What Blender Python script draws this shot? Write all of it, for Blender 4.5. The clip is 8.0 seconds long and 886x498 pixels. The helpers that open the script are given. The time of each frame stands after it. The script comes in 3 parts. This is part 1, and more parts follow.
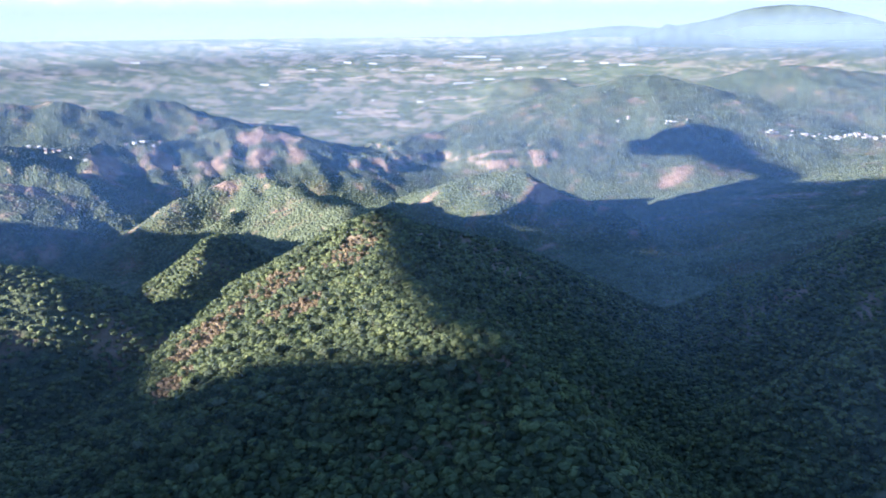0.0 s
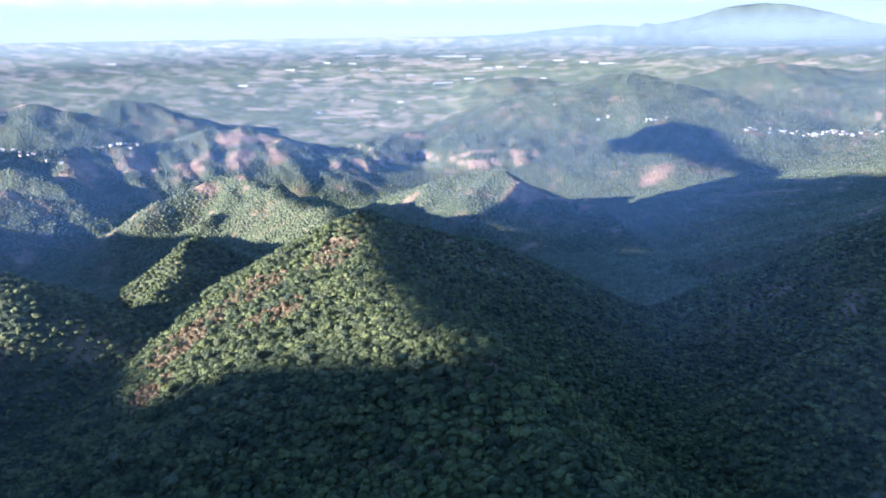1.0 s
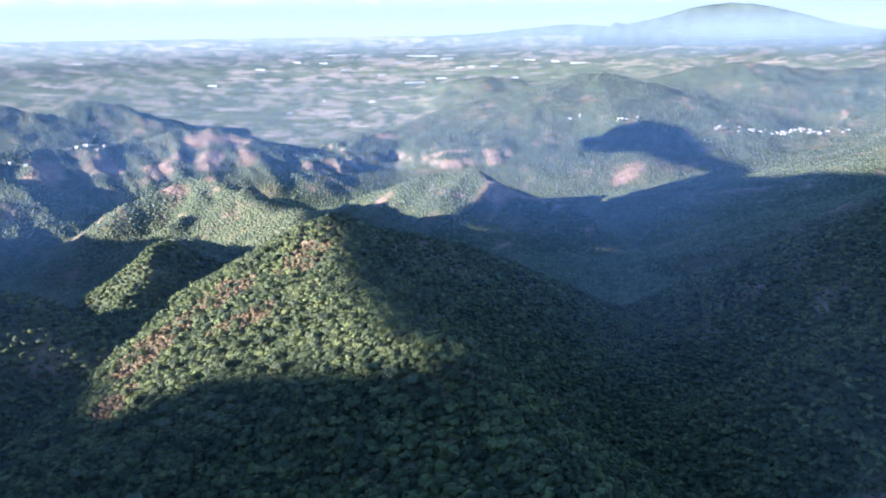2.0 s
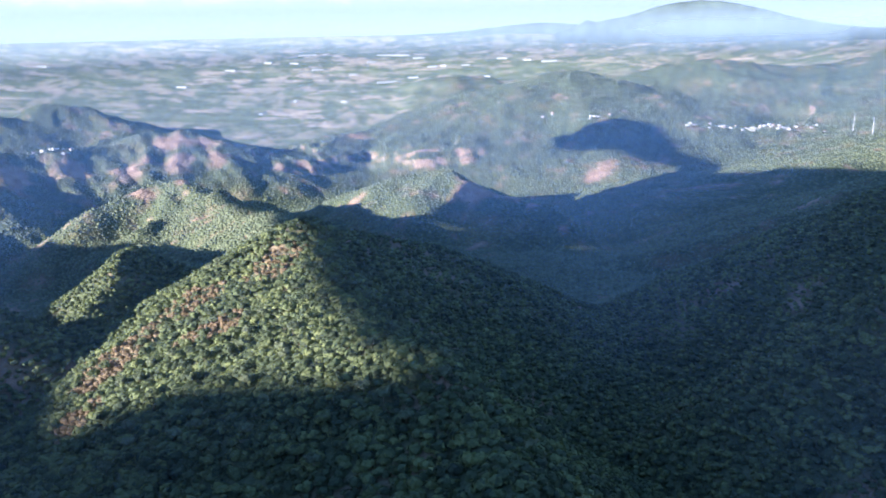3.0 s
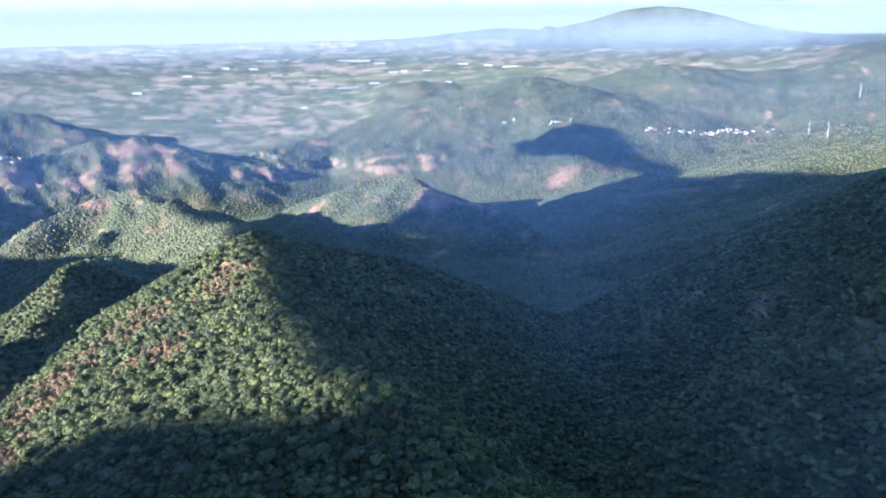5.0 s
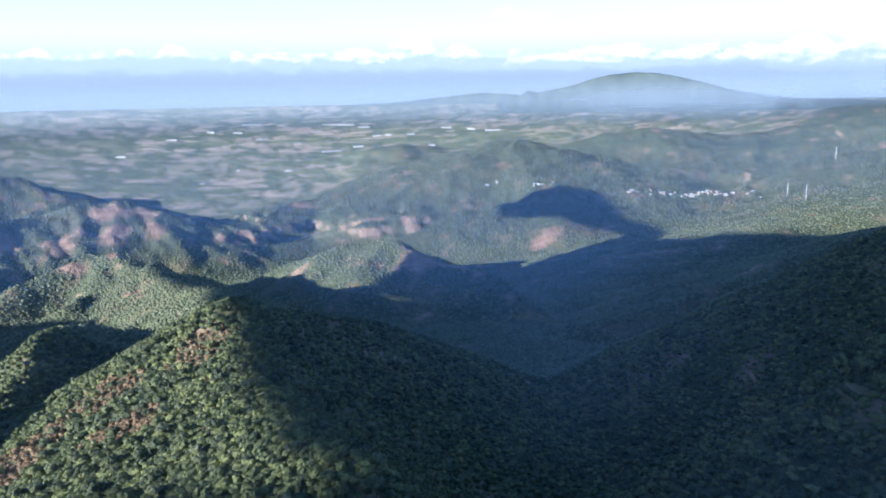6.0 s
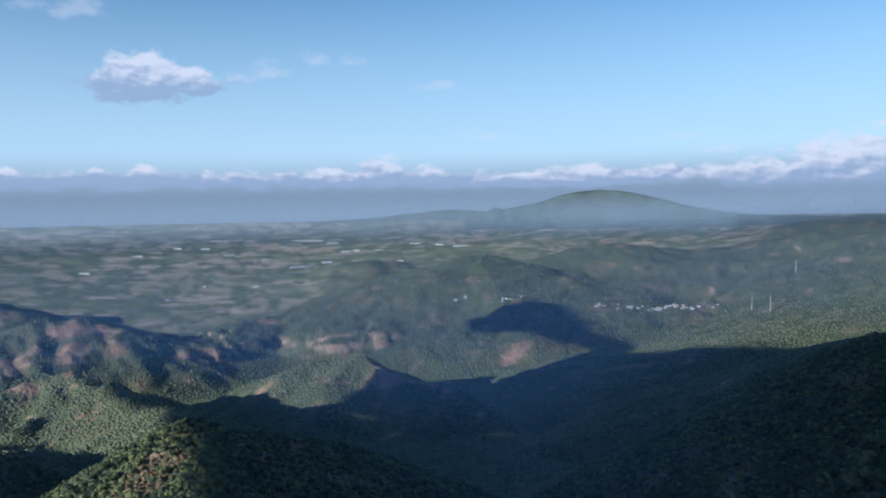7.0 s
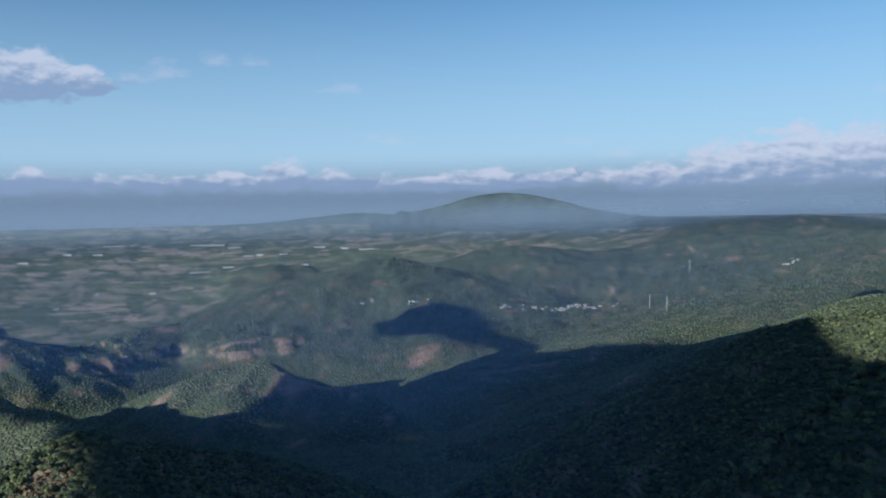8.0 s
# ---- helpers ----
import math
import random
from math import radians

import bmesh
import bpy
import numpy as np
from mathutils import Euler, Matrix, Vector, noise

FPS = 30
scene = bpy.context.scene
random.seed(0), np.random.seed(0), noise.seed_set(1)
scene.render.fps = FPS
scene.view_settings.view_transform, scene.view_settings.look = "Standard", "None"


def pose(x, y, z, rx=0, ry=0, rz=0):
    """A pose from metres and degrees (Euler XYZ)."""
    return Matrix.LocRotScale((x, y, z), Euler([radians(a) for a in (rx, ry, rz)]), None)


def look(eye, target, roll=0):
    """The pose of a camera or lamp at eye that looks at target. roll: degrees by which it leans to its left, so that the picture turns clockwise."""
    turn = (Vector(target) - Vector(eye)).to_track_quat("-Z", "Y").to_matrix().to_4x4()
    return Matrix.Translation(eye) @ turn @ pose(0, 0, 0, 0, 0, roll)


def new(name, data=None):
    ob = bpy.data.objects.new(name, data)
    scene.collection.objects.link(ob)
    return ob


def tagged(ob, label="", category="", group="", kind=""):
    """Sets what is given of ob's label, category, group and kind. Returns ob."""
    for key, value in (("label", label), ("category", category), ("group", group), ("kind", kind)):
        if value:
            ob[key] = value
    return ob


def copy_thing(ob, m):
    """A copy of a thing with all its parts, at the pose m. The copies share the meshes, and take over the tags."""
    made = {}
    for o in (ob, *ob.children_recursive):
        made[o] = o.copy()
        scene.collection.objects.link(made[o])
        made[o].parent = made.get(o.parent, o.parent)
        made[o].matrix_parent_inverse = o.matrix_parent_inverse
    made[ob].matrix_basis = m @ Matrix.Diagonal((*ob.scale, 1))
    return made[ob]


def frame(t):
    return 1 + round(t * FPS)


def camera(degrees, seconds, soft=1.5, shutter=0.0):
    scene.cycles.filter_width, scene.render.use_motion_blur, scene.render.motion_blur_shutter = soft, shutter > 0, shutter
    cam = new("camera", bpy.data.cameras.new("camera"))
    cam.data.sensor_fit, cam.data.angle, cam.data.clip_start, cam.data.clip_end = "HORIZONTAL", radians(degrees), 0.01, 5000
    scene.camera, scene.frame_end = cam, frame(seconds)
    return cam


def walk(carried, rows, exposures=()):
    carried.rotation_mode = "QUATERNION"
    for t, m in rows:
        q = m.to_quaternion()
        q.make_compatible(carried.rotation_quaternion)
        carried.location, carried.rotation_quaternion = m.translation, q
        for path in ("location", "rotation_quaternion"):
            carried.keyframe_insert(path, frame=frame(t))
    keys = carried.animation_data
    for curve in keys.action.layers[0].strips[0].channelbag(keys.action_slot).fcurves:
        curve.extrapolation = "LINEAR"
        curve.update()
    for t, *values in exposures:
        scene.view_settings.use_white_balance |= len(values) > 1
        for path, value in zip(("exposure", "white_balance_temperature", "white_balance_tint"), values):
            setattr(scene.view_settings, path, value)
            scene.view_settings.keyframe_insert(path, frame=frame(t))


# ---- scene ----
# ---------------------------------------------------------------- camera
cam = camera(59.1, 8.0, soft=1.8)
PATH = [  # seconds, x, y, z, yaw to the left, pitch up, roll
    (0.0, 0.0, 0.0, 600.0, -0.00, -15.91, -0.47),
    (0.5, -1.3, 4.6, 598.8, -0.28, -15.88, -0.48),
    (1.0, -1.9, 9.4, 598.0, -1.41, -15.92, -0.71),
    (1.5, -1.9, 14.3, 597.6, -2.47, -15.93, -0.64),
    (3.0, 0.7, 29.9, 597.8, -5.34, -16.07, -1.06),
    (3.5, 2.2, 35.3, 598.1, -6.31, -15.99, -1.08),
    (4.0, 3.9, 40.8, 598.4, -7.19, -15.97, -1.03),
    (4.5, 5.7, 46.4, 598.7, -7.85, -15.91, -0.99),
    (5.8, 10.2, 61.1, 598.4, -8.86, -13.68, -0.87),
    (6.0, 10.8, 63.4, 598.2, -9.34, -11.28, -0.95),
    (6.5, 12.1, 69.1, 597.4, -10.58, -7.07, -0.96),
    (7.0, 13.1, 74.8, 596.1, -11.79, -2.88, -0.95),
    (7.2, 13.4, 77.1, 595.5, -12.01, -2.62, -1.20),
    (7.3, 13.5, 78.2, 595.1, -14.17, -2.67, -1.25),
    (7.4, 13.6, 79.4, 594.7, -18.46, -2.77, -1.23),
    (7.5, 13.7, 80.5, 594.3, -18.56, -2.76, -1.22),
    (8.0, 13.8, 86.2, 592.0, -18.70, -2.73, -1.14),
]


def heading(yaw, pitch):
    a, b = radians(yaw), radians(pitch)
    return Vector((-math.sin(a) * math.cos(b), math.cos(a) * math.cos(b), math.sin(b)))


EXPOSURES = [(0.0, 2.45, 5350, 13), (4.5, 2.4, 5350, 13), (5.8, 2.05, 5250, 11), (6.5, 1.2, 5150, 8), (7.0, 0.8, 5150, 5), (8.0, 0.5, 5100, 3)]
walk(cam, [(t, look((x, y, z), Vector((x, y, z)) + heading(yaw, pitch), roll)) for t, x, y, z, yaw, pitch, roll in PATH], EXPOSURES)

# ---------------------------------------------------------------- sky and sun
SUN_AZ, SUN_EL = radians(-120), radians(15)  # clockwise from +y
SUN_WAY = Vector((math.sin(SUN_AZ) * math.cos(SUN_EL), math.cos(SUN_AZ) * math.cos(SUN_EL), math.sin(SUN_EL)))

world = bpy.data.worlds.new("sky")
scene.world = world
world.use_nodes = True
wn, wl = world.node_tree.nodes, world.node_tree.links
wn.clear()
sky = wn.new("ShaderNodeTexSky")
sky.sky_type, sky.sun_disc = "NISHITA", False
sky.sun_elevation, sky.sun_rotation = SUN_EL, SUN_AZ
sky.altitude, sky.air_density, sky.dust_density, sky.ozone_density = 600, 1.3, 0.25, 4.0


def wmath(op, a, b=0.0, c=0.0):
    n = wn.new("ShaderNodeMath")
    n.operation = op
    for socket, v in zip(n.inputs, (a, b, c)):
        if isinstance(v, (int, float)):
            socket.default_value = v
        else:
            wl.new(v, socket)
    return n.outputs[0]


# clouds by bearing u and height v, in degrees
wtc = wn.new("ShaderNodeTexCoord")
wsep = wn.new("ShaderNodeSeparateXYZ")
wl.new(wtc.outputs["Generated"], wsep.inputs[0])
sky_u = wmath("MULTIPLY", wmath("ARCTAN2", wsep.outputs[0], wsep.outputs[1]), 57.296)
sky_v = wmath("MULTIPLY", wmath("ARCSINE", wsep.outputs[2]), 57.296)


def cloud_noise(du, dv, scale, detail):
    co = wn.new("ShaderNodeCombineXYZ")
    wl.new(wmath("MULTIPLY_ADD", sky_u, 0.55, du), co.inputs[0])
    wl.new(wmath("ADD", sky_v, dv), co.inputs[1])
    n = wn.new("ShaderNodeTexNoise")
    n.inputs["Scale"].default_value, n.inputs["Detail"].default_value, n.inputs["Roughness"].default_value = scale, detail, 0.58
    wl.new(co.outputs[0], n.inputs["Vector"])
    return n.outputs["Fac"]


def puff(u0, v0, a, b):
    """A round of cloud with a flat base: 1 in the middle, 0 at the rim."""
    dv = wmath("SUBTRACT", sky_v, v0)
    dv = wmath("DIVIDE", wmath("MAXIMUM", dv, wmath("MULTIPLY", dv, -2.2)), b)
    du = wmath("DIVIDE", wmath("SUBTRACT", sky_u, u0), a)
    return wmath("SUBTRACT", 1.0, wmath("SQRT", wmath("ADD", wmath("MULTIPLY", du, du), wmath("MULTIPLY", dv, dv))))


CLOUDS = [  # bearing, height of the base, half width, height
    (-9.0, 8.5, 4.4, 3.0), (-6.0, 8.7, 3.0, 1.6), (-20.0, 8.6, 2.0, 0.9),
    (7.5, 2.3, 2.4, 2.3), (10.5, 2.2, 3.4, 1.1), (3.5, 2.2, 3.2, 1.2), (45, 1.5, 12, 4.6), (38.5, 1.5, 5, 3.5), (34, 1.6, 4, 2.0), (23, 1.9, 4.2, 1.5), (17.5, 1.9, 3.4, 1.1),
    (-17.3, 2.4, 1.2, 1.0), (-12.0, 2.5, 1.0, 0.9), (-9.1, 2.5, 1.4, 1.1),
]
WISPS = [(-0.6, 9.7, 2.6, 1.3), (3.0, 10.6, 1.5, 0.9), (5.5, 10.6, 1.5, 0.7), (15.0, 5.2, 2.2, 0.9), (11.6, 8.8, 2.0, 0.7), (29, 4.8, 1.6, 0.4), (31.5, 3.8, 2.2, 0.6), (49, 7.2, 1.8, 1.2), (-13, 13.2, 4.0, 1.4), (-2.6, 9.2, 1.6, 0.8)]
shape, rise = puff(*CLOUDS[0]), wmath("DIVIDE", wmath("SUBTRACT", sky_v, CLOUDS[0][1]), CLOUDS[0][3])
for c in CLOUDS[1:]:
    one = puff(*c)
    ahead = wmath("GREATER_THAN", one, shape)
    up = wmath("DIVIDE", wmath("SUBTRACT", sky_v, c[1]), c[3])
    rise = wmath("MULTIPLY_ADD", ahead, wmath("SUBTRACT", up, rise), rise)
    shape = wmath("MAXIMUM", shape, one)
band = wmath("SUBTRACT", 0.5, wmath("ABSOLUTE", wmath("DIVIDE", wmath("SUBTRACT", sky_v, 2.25), 1.9)))
shape = wmath("MAXIMUM", shape, band)
thin = puff(*WISPS[0])
for c in WISPS[1:]:
    thin = wmath("MAXIMUM", thin, puff(*c))
here = cloud_noise(3.0, 0.0, 0.95, 7.0)
billow = cloud_noise(3.0, 0.0, 1.1, 3.5)
toward_sun = cloud_noise(2.85, 0.35, 1.1, 3.5)


def soft_step(value, low, high, most):
    n = wn.new("ShaderNodeMapRange")
    n.interpolation_type = "SMOOTHSTEP"
    n.inputs["From Min"].default_value, n.inputs["From Max"].default_value, n.inputs["To Max"].default_value = low, high, most
    wl.new(value, n.inputs["Value"])
    return n.outputs[0]


thick = soft_step(wmath("MULTIPLY_ADD", wmath("SUBTRACT", here, 0.5), 1.7, wmath("MULTIPLY", shape, 1.35)), 0.12, 0.55, 0.95)
faint = soft_step(wmath("MULTIPLY_ADD", wmath("SUBTRACT", here, 0.5), 2.6, wmath("MULTIPLY", thin, 0.9)), 0.05, 0.95, 0.34)
cover = wmath("MAXIMUM", thick, faint)
lit = wn.new("ShaderNodeMapRange")
lit.interpolation_type = "SMOOTHSTEP"
lit.inputs["From Min"].default_value, lit.inputs["From Max"].default_value = -0.02, 0.48
wl.new(wmath("MULTIPLY_ADD", wmath("SUBTRACT", billow, toward_sun), 0.9, wmath("MULTIPLY", rise, 0.75)), lit.inputs["Value"])
cloud_colour = wn.new("ShaderNodeMix")
cloud_colour.data_type = "RGBA"
cloud_colour.inputs[6].default_value, cloud_colour.inputs[7].default_value = (3.2, 3.6, 4.6, 1), (7.3, 6.5, 6.6, 1)
wl.new(lit.outputs[0], cloud_colour.inputs["Factor"])
above = wn.new("ShaderNodeMapRange")
above.inputs["From Min"].default_value, above.inputs["From Max"].default_value = 0.8, 1.7
wl.new(sky_v, above.inputs["Value"])
sky_mix = wn.new("ShaderNodeMix")
sky_mix.data_type = "RGBA"
wl.new(wmath("MULTIPLY", wmath("MULTIPLY", cover, above.outputs[0]), 0.88), sky_mix.inputs["Factor"])
low_air = wn.new("ShaderNodeMapRange")
low_air.interpolation_type = "SMOOTHSTEP"
low_air.inputs["From Min"].default_value, low_air.inputs["From Max"].default_value = 20.0, -1.0
low_air.inputs["To Max"].default_value = 0.85
wl.new(sky_v, low_air.inputs["Value"])
air = wn.new("ShaderNodeMix")
air.data_type = "RGBA"
air.inputs[7].default_value = (5.6, 6.6, 7.5, 1)
wl.new(low_air.outputs[0], air.inputs["Factor"])
wl.new(sky.outputs[0], air.inputs[6])
under = wn.new("ShaderNodeMapRange")
under.interpolation_type = "SMOOTHSTEP"
under.inputs["From Min"].default_value, under.inputs["From Max"].default_value = 4.5, 0.8
wl.new(sky_v, under.inputs["Value"])
murk = wn.new("ShaderNodeMix")
murk.data_type = "RGBA"
murk.inputs[7].default_value = (2.25, 2.6, 3.15, 1)
wl.new(under.outputs[0], murk.inputs["Factor"])
wl.new(air.outputs[2], murk.inputs[6])
wl.new(murk.outputs[2], sky_mix.inputs[6])
wl.new(cloud_colour.outputs[2], sky_mix.inputs[7])
bg = wn.new("ShaderNodeBackground")
bg.inputs["Strength"].default_value = 0.066
wout = wn.new("ShaderNodeOutputWorld")
wl.new(sky_mix.outputs[2], bg.inputs["Color"])
wl.new(bg.outputs[0], wout.inputs["Surface"])

sun = new("sun", bpy.data.lights.new("sun", "SUN"))
sun.data.energy, sun.data.angle, sun.data.color = 5.0, radians(0.53), (1.0, 0.87, 0.66)
sun.matrix_world = look((0, 0, 3000), Vector((0, 0, 3000)) - SUN_WAY)


# ---------------------------------------------------------------- noise and relief
def lattice(ix, iy, seed):
    n = (ix.astype(np.int64) * 374761393 + iy.astype(np.int64) * 668265263 + seed * 974634777) & 0x7FFFFFFF
    n = ((n ^ (n >> 13)) * 1274126177) & 0x7FFFFFFF
    return ((n ^ (n >> 16)) & 0xFFFF) / 65535.0


def value_noise(x, y, seed=0):
    ix, iy = np.floor(x), np.floor(y)
    fx, fy = x - ix, y - iy
    ux, uy = fx * fx * fx * (fx * (fx * 6 - 15) + 10), fy * fy * fy * (fy * (fy * 6 - 15) + 10)
    a, b = lattice(ix, iy, seed), lattice(ix + 1, iy, seed)
    c, d = lattice(ix, iy + 1, seed), lattice(ix + 1, iy + 1, seed)
    return (a + (b - a) * ux) * (1 - uy) + (c + (d - c) * ux) * uy


def fbm(x, y, octaves=4, seed=0):
    total, amp, out = 0.0, 1.0, 0.0
    for k in range(octaves):
        c, s = math.cos(0.6 + k), math.sin(0.6 + k)
        out = out + amp * (value_noise(c * x - s * y + 17.3 * k, s * x + c * y - 9.1 * k, seed + k) * 2 - 1)
        total, amp, x, y = total + amp, amp * 0.5, x * 2.03, y * 2.03
    return out / total


def ridged(x, y, octaves=4, seed=0):
    total, amp, out = 0.0, 1.0, 0.0
    for k in range(octaves):
        c, s = math.cos(1.1 + k), math.sin(1.1 + k)
        out = out + amp * (1 - np.abs(value_noise(c * x - s * y + 5.7 * k, s * x + c * y + 3.3 * k, seed + k) * 2 - 1) * 2)
        total, amp, x, y = total + amp, amp * 0.5, x * 2.1, y * 2.1
    return out / total


def smooth(a, b, x):
    t = np.clip((x - a) / (b - a), 0, 1)
    return t * t * (3 - 2 * t)


RIDGES = []


def ridge(crest, left, right, w):
    """A ridge: crest points, slopes to the left and right of its way, roundness of the crest."""
    RIDGES.append((crest, left, right, w))


# the long spur from the mountain behind, its saddle and its peak
ridge([(-300, -1100, 800), (0, -700, 740), (40, -250, 560), (45, 60, 462), (58, 200, 452), (38, 300, 452), (24, 350, 455), (2, 395, 447), (-14, 440, 442), (-20, 500, 438), (-29, 600, 431), (-44, 689, 428), (-66, 760, 404)], 0.36, 0.9, 6)
ridge([(-54, 689, 425), (-82, 846, 393), (-106, 994, 359), (-148, 1191, 325), (-205, 1435, 287)], 0.55, 0.6, 8)
ridge([(-54, 689, 425), (4, 760, 398), (57, 810, 374), (113, 853, 338), (169, 864, 296)], 0.5, 0.6, 8)
# flank of the mountain and range to the left, both out of view, added to shade foreground and valley
ridge([(-300, -1100, 800), (-400, -400, 720), (-425, -60, 640), (-425, 150, 524), (-435, 290, 415), (-445, 390, 330)], 0.6, 0.6, 14)
ridge([(-900, -700, 760), (-1300, 90, 640), (-1400, 380, 590), (-1500, 700, 590), (-1650, 980, 520), (-1760, 1230, 430), (-1850, 1400, 372), (-2050, 1850, 330)], 0.5, 0.5, 30)
# hills left of the spur
ridge([(-800, 560, 400), (-600, 600, 425), (-420, 615, 412), (-351, 629, 402), (-313, 626, 382), (-250, 650, 325)], 0.65, 0.65, 10)
ridge([(-241, 1226, 262), (-279, 1085, 306), (-302, 1016, 335), (-314, 970, 340), (-315, 923, 334), (-296, 892, 325), (-308, 835, 316), (-306, 793, 300)], 0.8, 0.85, 5)
ridge([(-205, 1435, 287), (-330, 1650, 264), (-414, 1803, 254), (-470, 1820, 259), (-553, 1713, 236), (-586, 1617, 212), (-640, 1540, 160)], 0.6, 0.6, 8)
ridge([(-414, 1803, 254), (-430, 1645, 228), (-444, 1537, 224), (-480, 1440, 170)], 0.6, 0.6, 8)
ridge([(-330, 1650, 264), (-300, 1560, 240), (-345, 1450, 225), (-390, 1370, 190)], 0.6, 0.6, 8)
ridge([(-414, 1803, 254), (-400, 1930, 225), (-380, 2060, 176), (-330, 2190, 110)], 0.5, 0.6, 10)
ridge([(-1300, 1850, 250), (-1000, 1850, 235), (-850, 1880, 190)], 0.5, 0.5, 12)
# worn red bluff before the plain, with the spurs between its gullies
ridge([(-2200, 1900, 330), (-1604, 2046, 306), (-1307, 2305, 265), (-1146, 2500, 234), (-1007, 2613, 226), (-887, 2708, 211), (-771, 2796, 239), (-646, 2827, 246), (-531, 2800, 215), (-411, 2719, 166), (-341, 2628, 125)], 0.3, 0.42, 16)
ridge([(-1146, 2500, 232), (-1045, 2337, 196), (-984, 2211, 157)], 0.4, 0.42, 8)
ridge([(-1007, 2613, 224), (-904, 2438, 178), (-828, 2306, 132)], 0.4, 0.42, 8)
ridge([(-887, 2708, 209), (-797, 2496, 175), (-749, 2385, 143)], 0.4, 0.42, 8)
ridge([(-771, 2796, 237), (-727, 2579, 188), (-669, 2450, 150)], 0.4, 0.42, 8)
ridge([(-646, 2827, 244), (-629, 2646, 196), (-612, 2517, 155)], 0.4, 0.42, 8)
ridge([(-531, 2800, 213), (-484, 2636, 177), (-413, 2537, 135)], 0.4, 0.42, 8)
ridge([(-1484, 2086, 290), (-1305, 2133, 250), (-1177, 2149, 232), (-1093, 2137, 225), (-1009, 2100, 208), (-927, 2039, 165)], 0.45, 0.5, 12)
ridge([(-2077, 2817, 330), (-1875, 2979, 322), (-1602, 3112, 314), (-1490, 3112, 322), (-1373, 3089, 290), (-1280, 3060, 240)], 0.4, 0.4, 16)
ridge([(-1382, 3270, 270), (-1267, 3284, 316), (-1137, 3310, 298), (-1015, 3245, 262), (-831, 3194, 215)], 0.4, 0.42, 16)
# the broad hill with cliffs, and the plateau beside it
ridge([(-330, 2900, 120), (-200, 3050, 145), (-76, 3249, 160), (190, 3395, 195), (554, 3557, 275), (760, 3600, 345), (910, 3586, 383), (1050, 3450, 340), (1194, 3290, 295), (1381, 3107, 235), (1528, 2925, 190), (1900, 2800, 188), (2500, 2700, 230)], 0.27, 0.27, 60)
ridge([(1050, 3450, 335), (980, 3200, 240), (930, 3000, 172)], 0.3, 0.3, 30)
ridge([(554, 3557, 270), (470, 3250, 190), (430, 2950, 130)], 0.28, 0.28, 30)
# the bare-backed knoll before it
ridge([(20, 2200, 150), (60, 2160, 180), (110, 2140, 203), (181, 2112, 212), (235, 2047, 207), (277, 1961, 193), (331, 1891, 186), (377, 1842, 177), (404, 1795, 172), (450, 1700, 140), (480, 1600, 90)], 0.5, 0.42, 14)
ridge([(181, 2112, 210), (126, 1976, 178), (93, 1878, 146), (80, 1800, 100)], 0.45, 0.45, 12)
ridge([(60, 2160, 178), (20, 2040, 150), (0, 1940, 115)], 0.45, 0.45, 12)
# wooded ridges to the right
ridge([(190, 590, 215), (270, 500, 290), (345, 425, 425), (390, 402, 510), (600, 330, 560), (900, 250, 590), (1500, 0, 640)], 0.95, 0.75, 10)
ridge([(420, 960, 190), (540, 850, 330), (634, 752, 464), (661, 723, 471), (694, 697, 478), (900, 640, 505), (1400, 500, 570)], 0.6, 0.6, 12)
ridge([(420, 1500, 70), (700, 1330, 165), (1000, 1180, 345), (1080, 1140, 415), (1400, 1000, 470), (2100, 850, 540)], 0.42, 0.5, 20)
ridge([(1150, 1965, 226), (1215, 1955, 242), (1275, 1940, 228)], 0.3, 0.3, 10)
ridge([(700, 1750, 90), (1097, 1907, 205), (1500, 2100, 226), (2200, 2200, 320), (3000, 2300, 440)], 0.2, 0.2, 40)
# hills in haze right of the broad hill
ridge([(1238, 3850, 290), (1369, 3840, 345), (1510, 3830, 380), (1760, 3760, 388), (2014, 3665, 380), (2233, 3534, 400), (2501, 3346, 450), (2798, 3028, 482), (2925, 2682, 480), (3300, 2000, 540)], 0.2, 0.34, 30)
ridge([(2501, 3346, 445), (2300, 3050, 340), (2150, 2850, 250)], 0.3, 0.3, 25)
ridge([(2798, 3028, 478), (2550, 2750, 360), (2350, 2550, 270)], 0.3, 0.3, 25)
ridge([(2700, 3750, 500), (2965, 3615, 527), (3135, 3465, 532), (3400, 3200, 520)], 0.3, 0.3, 25)
ridge([(240, 4090, 305), (340, 4080, 336), (480, 4065, 346), (600, 4045, 338), (720, 4025, 305)], 0.4, 0.4, 25)
# the mountain behind, out of view
ridge([(-300, -1100, 800), (-900, -1500, 950), (-1800, -1700, 950)], 0.5, 0.5, 40)
ridge([(-300, -1100, 800), (600, -1300, 860), (1700, -1500, 820)], 0.45, 0.45, 40)
# Bare and dry ground: x, y, radius along x and y
DRY = [(270, 1950, 60, 80), (345, 1875, 50, 40), (390, 1815, 40, 30), (-640, 2760, 120, 80), (-740, 2560, 55, 110), (-610, 2600, 60, 90), (-900, 2480, 60, 120), (-1030, 2360, 60, 110), (-490, 2640, 60, 70), (-480, 1775, 55, 26), (-405, 1795, 40, 22), (-1000, 1850, 120, 30),
       (704, 2690, 40, 18), (805, 2560, 120, 70), (740, 2515, 60, 30), (-160, 2890, 75, 15), (40, 2935, 80, 14), (200, 2875, 80, 14), (355, 2845, 26, 22), (-90, 3220, 130, 36), (-300, 2690, 60, 36), (1300, 3010, 90, 12)]


